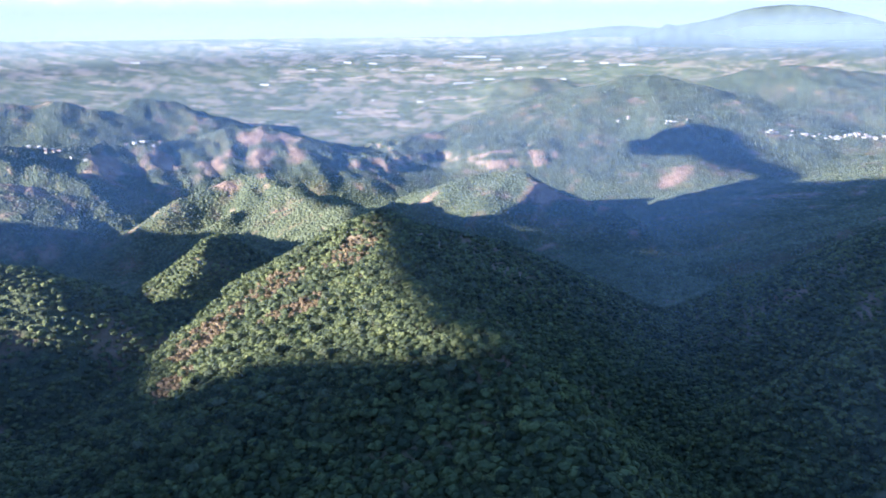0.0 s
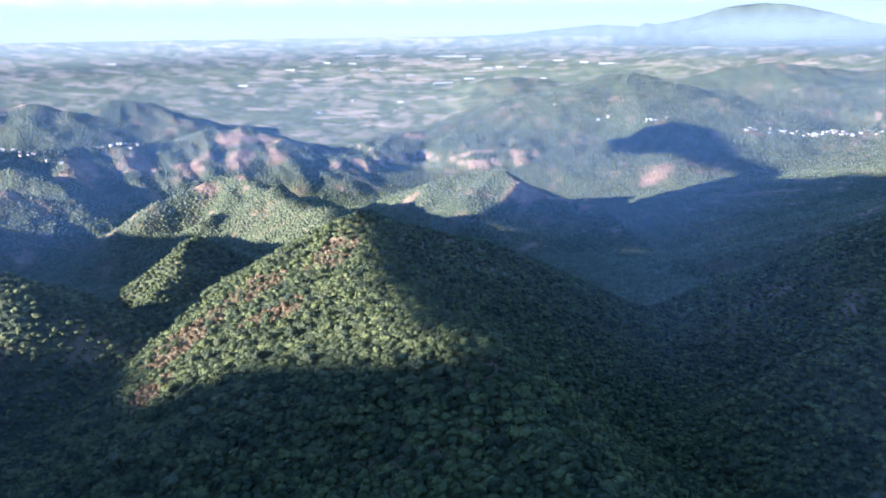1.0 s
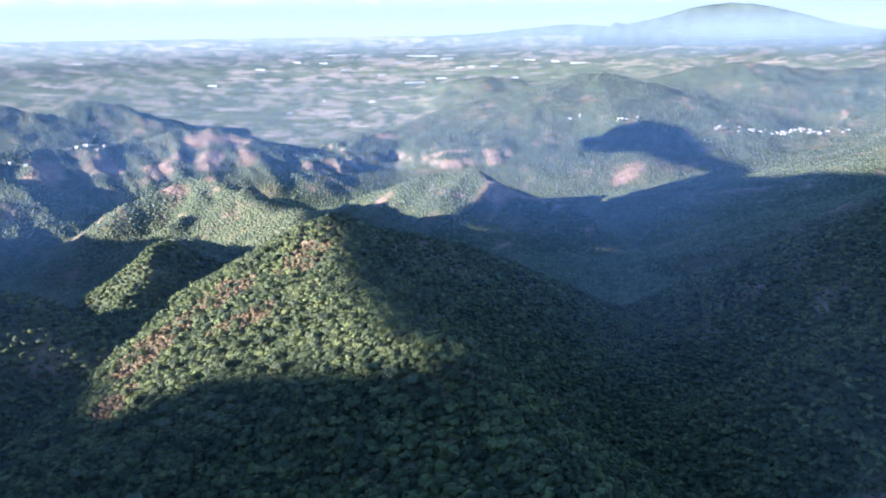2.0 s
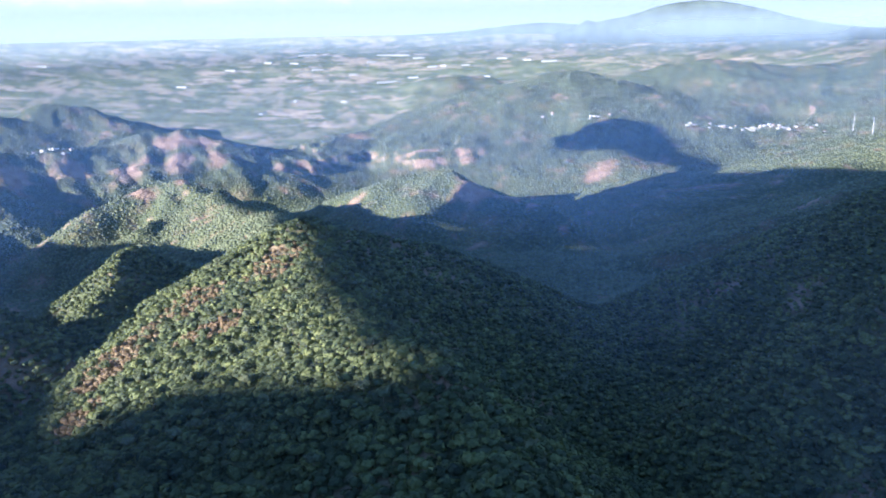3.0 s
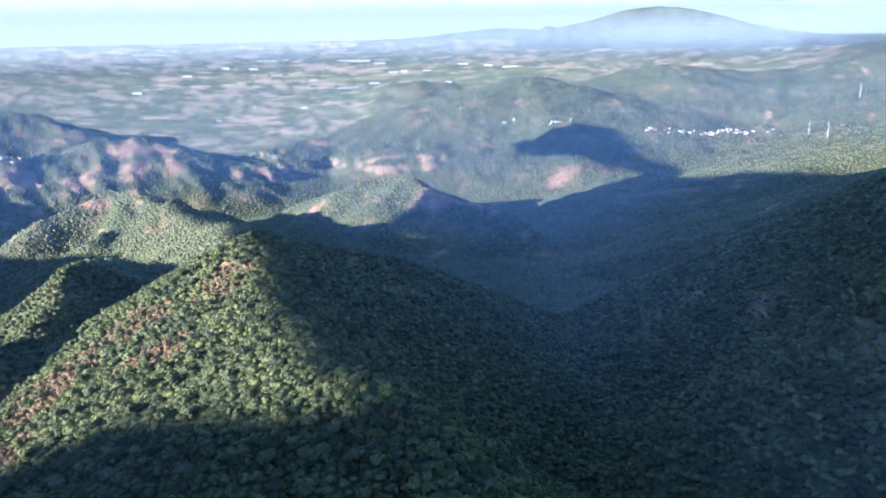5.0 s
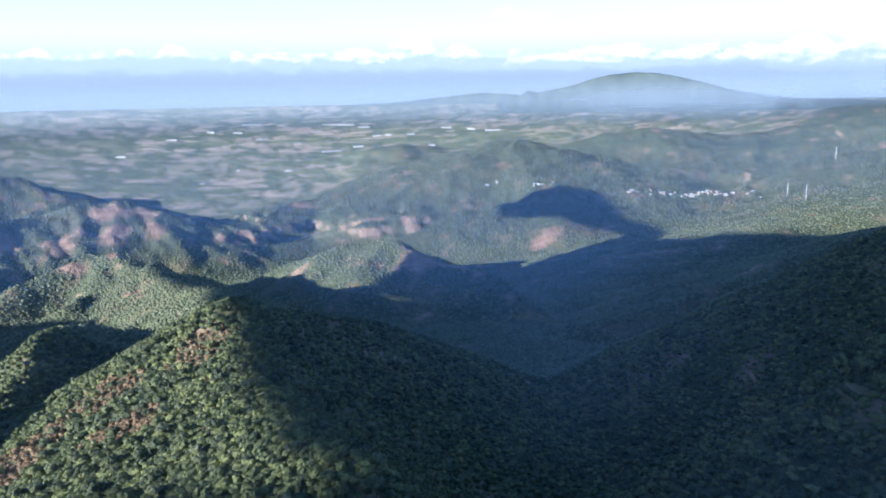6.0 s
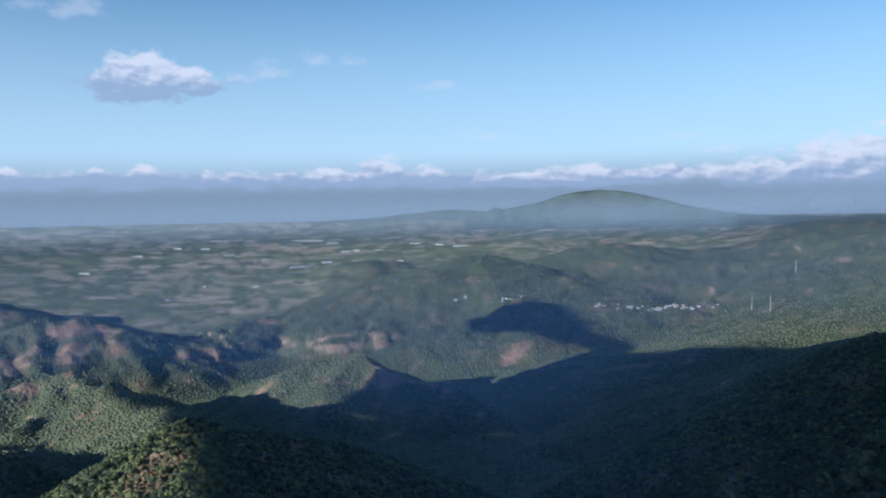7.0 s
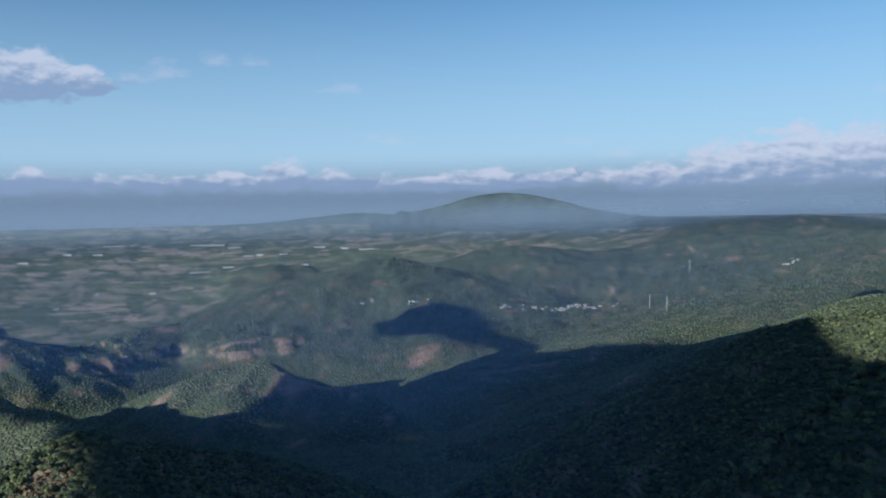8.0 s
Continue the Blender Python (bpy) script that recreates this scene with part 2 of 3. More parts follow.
def dryness(x, y):
    out = np.zeros_like(x)
    for cx, cy, a, b in DRY:
        out = np.maximum(out, 1.25 - np.hypot((x - cx) / a, (y - cy) / b))
    return smooth(0.1, 0.7, out - 0.1 + 0.95 * fbm(x / 55, y / 55, 4, 81))


PLAIN_R, PLAIN_EL = [3000, 3300, 3600, 4000, 4500, 4850, 4990], [-9.8, -8.7, -7.1, -4.6, -2.2, -0.75, -0.72]


def floor_height(r):
    """The valley floors fall away from the mountain, then the plain runs out to the horizon."""
    near = np.interp(r, [0, 500, 1000, 1800, 2500, 3000], [330, 275, 205, 95, 58, 82])
    return np.where(r < 3000, near, 600 + r * np.tan(np.radians(np.interp(r, PLAIN_R, PLAIN_EL))))


def relief(x, y):
    """Height of the ground, and how hilly it is there."""
    x, y = np.asarray(x, float), np.asarray(y, float)
    r = np.hypot(x, y)
    base = floor_height(r)
    # crests wander a little
    wx = x + 26 * fbm(x / 150, y / 150, 3, 11) * smooth(500, 1400, r) + 7 * fbm(x / 60, y / 60, 2, 12)
    wy = y + 26 * fbm(x / 150, y / 150, 3, 21) * smooth(500, 1400, r) + 7 * fbm(x / 60, y / 60, 2, 22)
    k = 9.0
    total = np.ones_like(x)
    for pts, left, right, w in RIDGES:
        best = np.full(x.shape, -1e4)
        for (ax, ay, az), (bx, by, bz) in zip(pts, pts[1:]):
            dx, dy = bx - ax, by - ay
            n = math.hypot(dx, dy)
            s = np.clip(((wx - ax) * dx + (wy - ay) * dy) / n**2, 0, 1)
            ox, oy = wx - ax - s * dx, wy - ay - s * dy
            d = np.hypot(ox, oy)
            slope = left + (right - left) * smooth(-25, 25, (ox * dy - oy * dx) / n)
            # flanks steepen lower down
            fall = slope * (np.sqrt(d * d + w * w) - w)
            if pts is RIDGES[0][0]:
                shoulder = np.interp(wy, [300, 560, 640, 690, 800], [260, 165, 110, 70, 45])
                fall = fall + np.maximum(0, d - shoulder) * 0.4 * (slope < 0.5)
            best = np.maximum(best, az + s * (bz - az) - fall)
        total = total + np.exp(np.clip((best - base) / k, -60, 80))
    h = base + k * np.log(total)
    hilly = smooth(4, 45, h - base)
    rough = 0.3 + 0.7 * smooth(700, 1600, r)
    gullies = ridged(x / 210, y / 210, 4, 5)
    far_hill = smooth(1500, 2400, r)
    h = h + hilly * rough * ((8 + 2 * far_hill * smooth(-350, -150, x)) * gullies + 7 * fbm(x / 90, y / 90, 4, 31))
    # short steep gullies of the lower hills
    h = h + hilly * smooth(1100, 1900, r) * (1 - smooth(3900, 4300, r)) * (9 - 5.5 * smooth(-350, 0, x)) * ridged(x / 85 + 0.6 * fbm(x / 120, y / 120, 2, 16), y / 85, 3, 15)
    h = h + hilly * smooth(2500, 3000, r) * (1 - smooth(4200, 4500, r)) * smooth(1300, 1700, x) * 22 * ridged(x / 290 + 0.4 * fbm(x / 200, y / 200, 2, 18), y / 290, 3, 19)
    worn = hilly * smooth(2150, 2350, r) * (1 - smooth(3000, 3200, r)) * (1 - smooth(-420, -330, x))
    h = h + worn * 6 * ridged(x / 60, y / 60, 3, 17)
    # a band of cliffs along the broad hill
    low = 112 + 18 * fbm(x / 300, y / 300, 2, 91)
    where = smooth(2560, 2700, r) * (1 - smooth(3250, 3500, r)) * smooth(-420, -250, x) * (1 - smooth(380, 470, x)) * hilly * smooth(-0.35, 0.15, fbm(x / 110, y / 110, 3, 93))
    h = h + where * (22 * smooth(0, 9, h - low) - 22 * smooth(16, 110, h - low))
    h = h + (1 - smooth(2900, 3300, r)) * (1 - hilly) * 6 * fbm(x / 120, y / 120, 3, 41)
    h = h + 1.6 * fbm(x / 22, y / 22, 3, 51) * (1 - smooth(1500, 3000, r))
    return h, hilly


def ground_z(x, y):
    return float(relief(np.array([x]), np.array([y]))[0][0])


# ---------------------------------------------------------------- materials
def material(name, rough=0.9, spec=0.2):
    m = bpy.data.materials.new(name)
    m.use_nodes = True
    b = m.node_tree.nodes["Principled BSDF"]
    b.inputs["Roughness"].default_value, b.inputs["Specular IOR Level"].default_value = rough, spec
    return m, m.node_tree.nodes, m.node_tree.links, b


def node(nodes, kind, **values):
    n = nodes.new(kind)
    for key, v in values.items():
        n.inputs[key.replace("_", " ")].default_value = v
    return n


def ramp(nodes, links, source, stops):
    n = nodes.new("ShaderNodeValToRGB")
    e = n.color_ramp.elements
    while len(e) < len(stops):
        e.new(0.5)
    for item, (p, c) in zip(e, stops):
        item.position, item.color = p, (*c, 1) if len(c) == 3 else c
    links.new(source, n.inputs["Fac"])
    return n.outputs["Color"]


def mixed(nodes, links, fac, a, b, blend="MIX"):
    n = nodes.new("ShaderNodeMix")
    n.data_type, n.blend_type = "RGBA", blend
    for socket, v in ((n.inputs["Factor"], fac), (n.inputs[6], a), (n.inputs[7], b)):
        if isinstance(v, (int, float)):
            socket.default_value = v
        elif isinstance(v, tuple):
            socket.default_value = (*v, 1)
        else:
            links.new(v, socket)
    return n.outputs[2]


def math_node(nodes, links, op, a, b=0.0, clamp=False):
    n = nodes.new("ShaderNodeMath")
    n.operation, n.use_clamp = op, clamp
    for socket, v in zip(n.inputs, (a, b)):
        if isinstance(v, (int, float)):
            socket.default_value = v
        else:
            links.new(v, socket)
    return n.outputs[0]


def noise_tex(nodes, links, co, scale, detail=3.0, rough=0.55):
    n = node(nodes, "ShaderNodeTexNoise", Scale=scale, Detail=detail, Roughness=rough)
    links.new(co, n.inputs["Vector"])
    return n.outputs["Fac"]


def ground_material():
    m, n, l, b = material("wooded_ground")
    geo = n.new("ShaderNodeNewGeometry")
    pos = geo.outputs["Position"]
    sep = n.new("ShaderNodeSeparateXYZ")
    l.new(pos, sep.inputs[0])
    # woodland, from dark to dry
    big = noise_tex(n, l, pos, 0.006, 4, 0.6)
    small = noise_tex(n, l, pos, 0.09, 3, 0.6)
    wood = ramp(n, l, small, [(0.3, (0.040, 0.050, 0.030)), (0.55, (0.070, 0.084, 0.046)), (0.75, (0.115, 0.124, 0.070))])
    dry = ramp(n, l, small, [(0.3, (0.09, 0.075, 0.035)), (0.7, (0.19, 0.15, 0.075))])
    green = mixed(n, l, ramp(n, l, big, [(0.56, (0, 0, 0)), (0.76, (0.8, 0.8, 0.8))]), wood, dry)
    # bare red earth on the steep faces
    up = n.new("ShaderNodeSeparateXYZ")
    l.new(geo.outputs["True Normal"], up.inputs[0])
    steep = math_node(n, l, "ADD", up.outputs["Z"], math_node(n, l, "MULTIPLY", noise_tex(n, l, pos, 0.012, 4), 0.3))
    bare = ramp(n, l, steep, [(0.83, (1, 1, 1)), (0.92, (0, 0, 0))])
    earth = ramp(n, l, noise_tex(n, l, pos, 0.03, 5), [(0.3, (0.17, 0.11, 0.08)), (0.7, (0.32, 0.23, 0.175))])
    far_hills = n.new("ShaderNodeMapRange")
    far_hills.inputs["From Min"].default_value, far_hills.inputs["From Max"].default_value = 1200, 2000
    l.new(sep.outputs["Y"], far_hills.inputs["Value"])
    hill = mixed(n, l, math_node(n, l, "MULTIPLY", bare, far_hills.outputs[0]), green, earth)
    # fields of the plain
    stretch = n.new("ShaderNodeMapping")
    stretch.inputs["Scale"].default_value = (0.005, 0.022, 0.0)
    l.new(pos, stretch.inputs["Vector"])
    cells = node(n, "ShaderNodeTexVoronoi", Scale=1.0)
    cells.distance = "MANHATTAN"
    l.new(stretch.outputs[0], cells.inputs["Vector"])
    pick = n.new("ShaderNodeSeparateColor")
    l.new(cells.outputs["Color"], pick.inputs[0])
    field = ramp(n, l, pick.outputs[0], [(0.0, (0.10, 0.115, 0.065)), (0.3, (0.135, 0.15, 0.085)), (0.55, (0.20, 0.185, 0.13)), (0.8, (0.25, 0.205, 0.165)), (1.0, (0.32, 0.26, 0.21))])
    groves = ramp(n, l, noise_tex(n, l, pos, 0.012, 5, 0.65), [(0.45, (0, 0, 0)), (0.58, (1, 1, 1))])
    plain = mixed(n, l, groves, field, (0.085, 0.10, 0.06))
    attr = n.new("ShaderNodeUVMap")
    attr.uv_map = "land"
    land = n.new("ShaderNodeSeparateXYZ")
    l.new(attr.outputs[0], land.inputs[0])
    bare_soil = ramp(n, l, noise_tex(n, l, pos, 0.035, 5), [(0.3, (0.17, 0.11, 0.08)), (0.7, (0.33, 0.225, 0.17))])
    hill = mixed(n, l, land.outputs["Y"], hill, bare_soil)
    l.new(mixed(n, l, land.outputs["X"], plain, hill), b.inputs["Base Color"])
    bump = node(n, "ShaderNodeBump", Strength=0.9, Distance=6.0)
    l.new(math_node(n, l, "MULTIPLY", noise_tex(n, l, pos, 0.11, 3, 0.6), land.outputs["X"]), bump.inputs["Height"])
    l.new(bump.outputs[0], b.inputs["Normal"])
    return m


def leaf_material(name, dark, mid, light, dry, dry_share):
    m, n, l, b = material(name, 0.75, 0.2)
    geo = n.new("ShaderNodeNewGeometry")
    cell = node(n, "ShaderNodeTexVoronoi", Scale=0.16)
    l.new(geo.outputs["Position"], cell.inputs["Vector"])
    pick = n.new("ShaderNodeSeparateColor")
    l.new(cell.outputs["Color"], pick.inputs[0])
    stand = noise_tex(n, l, geo.outputs["Position"], 0.02, 3)
    tone = math_node(n, l, "ADD", math_node(n, l, "MULTIPLY", pick.outputs[0], 0.5), math_node(n, l, "MULTIPLY", geo.outputs["Random Per Island"], 0.22))
    tone = math_node(n, l, "ADD", tone, math_node(n, l, "MULTIPLY", stand, 0.3))
    green = ramp(n, l, tone, [(0.15, dark), (0.5, mid), (0.85, light)])
    share = ramp(n, l, math_node(n, l, "ADD", pick.outputs[1], math_node(n, l, "MULTIPLY", stand, 0.4)), [(1.13 - dry_share, (0, 0, 0)), (1.18 - dry_share, (1, 1, 1))])
    colour = mixed(n, l, share, green, dry)
    l.new(colour, b.inputs["Base Color"])
    # thin leaves let light through
    through_leaf = n.new("ShaderNodeBsdfTranslucent")
    l.new(mixed(n, l, 1.0, colour, (1.0, 1.05, 0.6), "MULTIPLY"), through_leaf.inputs["Color"])
    mix = n.new("ShaderNodeMixShader")
    mix.inputs[0].default_value = 0.22
    l.new(b.outputs[0], mix.inputs[1])
    l.new(through_leaf.outputs[0], mix.inputs[2])
    l.new(mix.outputs[0], n["Material Output"].inputs["Surface"])
    return m


def plain_material(name, colour, rough=0.7, spot=0.25, scale=0.6):
    m, n, l, b = material(name, rough)
    geo = n.new("ShaderNodeNewGeometry")
    f = noise_tex(n, l, geo.outputs["Position"], scale, 4, 0.6)
    lo, hi = tuple(c * (1 - spot) for c in colour), tuple(min(1, c * (1 + spot)) for c in colour)
    l.new(ramp(n, l, f, [(0.3, lo), (0.7, hi)]), b.inputs["Base Color"])
    return m


GROUND = ground_material()
FAR_WOODS = plain_material("far_woods", (0.042, 0.056, 0.048), 0.95, 0.5, 0.012)
LEAVES = leaf_material("forest_leaves", (0.030, 0.039, 0.029), (0.080, 0.100, 0.052), (0.185, 0.20, 0.084), (0.14, 0.11, 0.07), 0.10)
DRY_LEAVES = leaf_material("dry_forest_leaves", (0.055, 0.068, 0.046), (0.108, 0.126, 0.076), (0.18, 0.19, 0.12), (0.17, 0.14, 0.09), 0.08)
BROWN_LEAVES = leaf_material("brown_scrub_leaves", (0.10, 0.07, 0.045), (0.165, 0.115, 0.072), (0.23, 0.17, 0.11), (0.15, 0.13, 0.07), 0.12)
BARK = plain_material("bark", (0.16, 0.13, 0.10), 0.9)


def haze_sheet_material(density, colour, sunny):
    """A tinted see-through sheet imitating haze: it scatters sunlight, or passes on the light of the sky before it.
    """
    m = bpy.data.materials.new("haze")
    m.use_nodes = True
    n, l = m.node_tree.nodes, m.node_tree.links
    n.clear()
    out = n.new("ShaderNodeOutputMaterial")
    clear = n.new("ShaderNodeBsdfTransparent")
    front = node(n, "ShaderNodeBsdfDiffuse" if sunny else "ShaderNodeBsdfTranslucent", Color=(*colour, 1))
    # one fixed normal keeps the imitated haze evenly bright
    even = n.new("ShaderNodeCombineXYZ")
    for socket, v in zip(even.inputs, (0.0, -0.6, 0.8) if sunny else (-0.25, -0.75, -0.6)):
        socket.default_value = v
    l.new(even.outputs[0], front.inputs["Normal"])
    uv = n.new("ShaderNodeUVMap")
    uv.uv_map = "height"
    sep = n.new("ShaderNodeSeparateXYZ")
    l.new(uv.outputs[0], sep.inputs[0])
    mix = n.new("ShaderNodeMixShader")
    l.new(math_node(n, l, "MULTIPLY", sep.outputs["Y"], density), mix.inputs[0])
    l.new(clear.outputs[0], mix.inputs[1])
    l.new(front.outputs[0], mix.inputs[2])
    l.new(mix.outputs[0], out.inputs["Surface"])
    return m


# ---------------------------------------------------------------- meshes
def mesh_object(name, verts, faces, mat, parent=None, smooth_shade=False):
    """One mesh object from arrays of vertices and of faces with equal corner counts."""
    verts, faces = np.asarray(verts, np.float32), np.asarray(faces, np.int32)
    me = bpy.data.meshes.new(name)
    me.vertices.add(len(verts))
    me.vertices.foreach_set("co", verts.ravel())
    c = faces.shape[1]
    me.loops.add(faces.size)
    me.loops.foreach_set("vertex_index", faces.ravel())
    me.polygons.add(len(faces))
    me.polygons.foreach_set("loop_start", np.arange(0, faces.size, c, dtype=np.int32))
    me.polygons.foreach_set("use_smooth", np.full(len(faces), smooth_shade))
    me.update(calc_edges=True)
    me.materials.append(mat)
    ob = new(name, me)
    ob.parent = parent
    return ob


def uv_from(ob, name, per_vertex):
    me = ob.data
    layer = me.uv_layers.new(name=name)
    idx = np.empty(len(me.loops), np.int32)
    me.loops.foreach_get("vertex_index", idx)
    layer.data.foreach_set("uv", np.asarray(per_vertex, np.float32)[idx].ravel())


def grid_faces(rows, cols, wrap=False):
    a = np.arange(rows - 1)[:, None] * cols
    c = np.arange(cols if wrap else cols - 1)[None, :]
    d = (c + 1) % cols
    return np.stack([a + c, a + d, a + cols + d, a + cols + c], -1).reshape(-1, 4)


# ---------------------------------------------------------------- ground
def build_ground():
    az = np.radians(np.concatenate([np.arange(-46, 60, 0.19), np.arange(60, 314, 2.5)]))
    r = np.concatenate([[0.5], np.geomspace(12, 120, 14, endpoint=False), np.geomspace(120, 4990, 470)])
    R, A = np.meshgrid(r, az, indexing="ij")
    x, y = R * np.sin(A), R * np.cos(A)
    z, hilly = relief(x, y)
    ob = mesh_object("ground", np.stack([x, y, z], -1).reshape(-1, 3), grid_faces(len(r), len(az), True)[:, ::-1], GROUND, smooth_shade=True)
    uv_from(ob, "land", np.stack([np.maximum(hilly, 1 - smooth(2700, 3050, R)), dryness(x, y)], -1).reshape(-1, 2))
    tagged(ob, "wooded hills and valleys running out into a plain of fields", "ground", kind="structure")


build_ground()


def mountain(name, label, crest, spread, depth, seed):
    """A far mountain: a crest line over azimuth in degrees and height, with worn flanks before and behind."""
    a = np.arange(crest[0][0], crest[-1][0] + 0.01, 0.12)
    top = np.interp(a, [c[0] for c in crest], [c[1] for c in crest])
    top = top + 3.0 * fbm(a * 1.4, a * 0, 4, seed) * smooth(0, 1.5, a - a[0]) * smooth(0, 1.5, a[-1] - a)
    s = np.linspace(-1, 1, 41)
    S, A = np.meshgrid(s, a, indexing="ij")
    r = depth + S * spread
    ground = 600 + r * np.tan(np.radians(np.interp(r, PLAIN_R, PLAIN_EL))) - 12
    prof = np.clip(1 - np.abs(S), 0, 1) ** 1.25
    gul = ridged(A * 0.9, S * 0.8, 4, seed + 3) * 14 * prof * (1 - prof) * 3
    z = ground + np.maximum(top - ground, 0) * prof + gul
    az = np.radians(A)
    ob = mesh_object(name, np.stack([r * np.sin(az), r * np.cos(az), z], -1).reshape(-1, 3), grid_faces(len(s), len(a)), FAR_WOODS, smooth_shade=True)
    return tagged(ob, label, "mountain", kind="structure")


mountain("volcano", "broad blue volcano behind the plain in haze", [(13.5, 540), (14.8, 566), (15.5, 604), (16.2, 592), (18.5, 628), (20.2, 670), (21.5, 690), (23.0, 697), (24.2, 692), (25.3, 676), (27.3, 636), (29.3, 590), (31.8, 552), (34.3, 535), (38, 528)], 130, 4780, 71)
mountain("far_range", "pale low range beyond the plain", [(3, 535), (6, 548), (9, 570), (11.5, 592), (13, 596), (15, 580), (18, 560), (20, 540)], 60, 4880, 77)

# ---------------------------------------------------------------- sheets imitating haze
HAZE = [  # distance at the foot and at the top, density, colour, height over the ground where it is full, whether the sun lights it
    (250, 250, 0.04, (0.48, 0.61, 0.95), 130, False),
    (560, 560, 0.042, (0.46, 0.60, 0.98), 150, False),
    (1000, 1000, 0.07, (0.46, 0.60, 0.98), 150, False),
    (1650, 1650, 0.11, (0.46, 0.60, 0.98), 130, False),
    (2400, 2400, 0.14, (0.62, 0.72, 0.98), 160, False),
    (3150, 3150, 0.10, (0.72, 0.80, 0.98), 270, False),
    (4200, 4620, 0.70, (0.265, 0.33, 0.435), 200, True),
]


def build_haze_sheets():
    """Tinted sheets one behind the other stand in for haze, each thinning out towards the ground."""
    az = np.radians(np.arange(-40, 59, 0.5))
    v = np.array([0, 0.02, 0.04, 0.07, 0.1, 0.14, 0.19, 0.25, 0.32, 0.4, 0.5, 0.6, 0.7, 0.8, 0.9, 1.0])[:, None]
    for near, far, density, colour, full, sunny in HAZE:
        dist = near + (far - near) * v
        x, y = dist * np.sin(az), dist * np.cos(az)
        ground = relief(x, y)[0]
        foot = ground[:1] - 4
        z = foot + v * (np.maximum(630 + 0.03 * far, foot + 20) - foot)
        ob = mesh_object("haze_sheet", np.stack([x, y, z], -1).reshape(-1, 3), grid_faces(len(v), len(az)), haze_sheet_material(density, colour, sunny))
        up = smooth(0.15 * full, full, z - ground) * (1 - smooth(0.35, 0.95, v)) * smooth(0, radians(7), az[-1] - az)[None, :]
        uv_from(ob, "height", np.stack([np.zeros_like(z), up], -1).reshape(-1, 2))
        tagged(ob, "see-through bluish sheet standing in for haze over the land", "haze", kind="structure")


build_haze_sheets()


# ---------------------------------------------------------------- clouds added out of view to shade the land
ALONG = Vector((-SUN_WAY.x, -SUN_WAY.y)).normalized()
ACROSS = Vector((-ALONG.y, ALONG.x))
SHADE_CLOUD = plain_material("shade_cloud_white", (0.8, 0.8, 0.82), 1.0, 0.05, 0.01)


def cloud(edges, seed, z=900, ragged=45):
    """A flat cloud added to cast shade. Its edges, shaped for the shadow: rows of (across the sun's way, nearer edge
    and farther edge along it).
    """
    v = np.linspace(edges[0][0], edges[-1][0], 90)
    lo, hi = (np.interp(v, [e[0] for e in edges], [e[k] for e in edges]) for k in (1, 2))
    lo = lo + ragged * fbm(v / 160, v * 0, 4, seed)
    hi = np.maximum(hi + ragged * fbm(v / 160, v * 0 + 40, 4, seed), lo + 4)
    s = np.linspace(0, 1, 25)
    S, V = np.meshgrid(s, v, indexing="ij")
    U = lo[None, :] + S * (hi - lo)[None, :]
    x, y = ALONG.x * U + ACROSS.x * V, ALONG.y * U + ACROSS.y * V
    dome = np.sqrt(np.clip(1 - (2 * S - 1) ** 2, 0, 1)) * smooth(0, 60, V - v[0]) * smooth(0, 60, v[-1] - V)
    up = z + 1 + dome * (7 + 5 * fbm(x / 80, y / 80, 4, seed + 5))
    low = z - 1 - dome * 3
    n, f = S.size, grid_faces(len(s), len(v))
    m = np.arange(S.size).reshape(S.shape)
    rim = np.concatenate([m[0, :], m[1:, -1], m[-1, -2::-1], m[-2:0:-1, 0]])
    nxt = np.roll(rim, -1)
    verts = np.concatenate([np.stack([x, y, up], -1).reshape(-1, 3), np.stack([x, y, low], -1).reshape(-1, 3)])
    ob = mesh_object("cloud", verts, np.concatenate([f, f[:, ::-1] + n, np.stack([rim, rim + n, nxt + n, nxt], -1)]), SHADE_CLOUD, smooth_shade=True)
    return tagged(ob, "unseen flat white cloud added to shade the hills", "cloud", kind="structure")


# two added blockers, outlined to darken the near slopes and the right valley
cloud([(-120, -2400, -1500), (60, -2420, -1200), (140, -2450, -1130), (215, -2480, -1200), (250, -2500, -1310), (270, -2500, -1460), (290, -2500, -1490), (350, -2500, -1580), (415, -2520, -1680), (450, -2540, -1825), (540, -2560, -1865), (640, -2580, -1980), (720, -2500, -2200)], 3, ragged=14)
cloud([(20, -1450, -1000), (80, -1420, -960), (150, -1380, -955), (215, -1400, -860), (280, -1475, -800), (340, -1502, -560), (420, -1515, -430), (490, -1508, -420), (560, -1495, -500), (600, -1465, 200), (650, -1450, 690), (710, -1440, 690), (770, -1490, 150), (840, -1580, -90), (910, -1650, -200), (980, -1670, -450), (1070, -1680, -550), (1130, -1670, -570), (1190, -1710, -600), (1250, -1770, -690), (1370, -1790, -760), (1490, -1820, -725), (1550, -1790, -720), (1600, -1400, -720), (1660, -980, -740)], 6, ragged=14)
# two more, outlined for the shadow patch on the broad hill
cloud([(1440, -760, -690), (1600, -790, -600), (1740, -745, -530), (1820, -745, -480), (1870, -695, -380), (1910, -650, -560)], 12, ragged=22)
cloud([(1780, -480, -425), (1850, -575, -355), (1910, -645, -255), (1970, -705, -150), (2030, -770, -125), (2090, -810, -155), (2130, -730, -530), (2170, -670, -600)], 9, ragged=30)


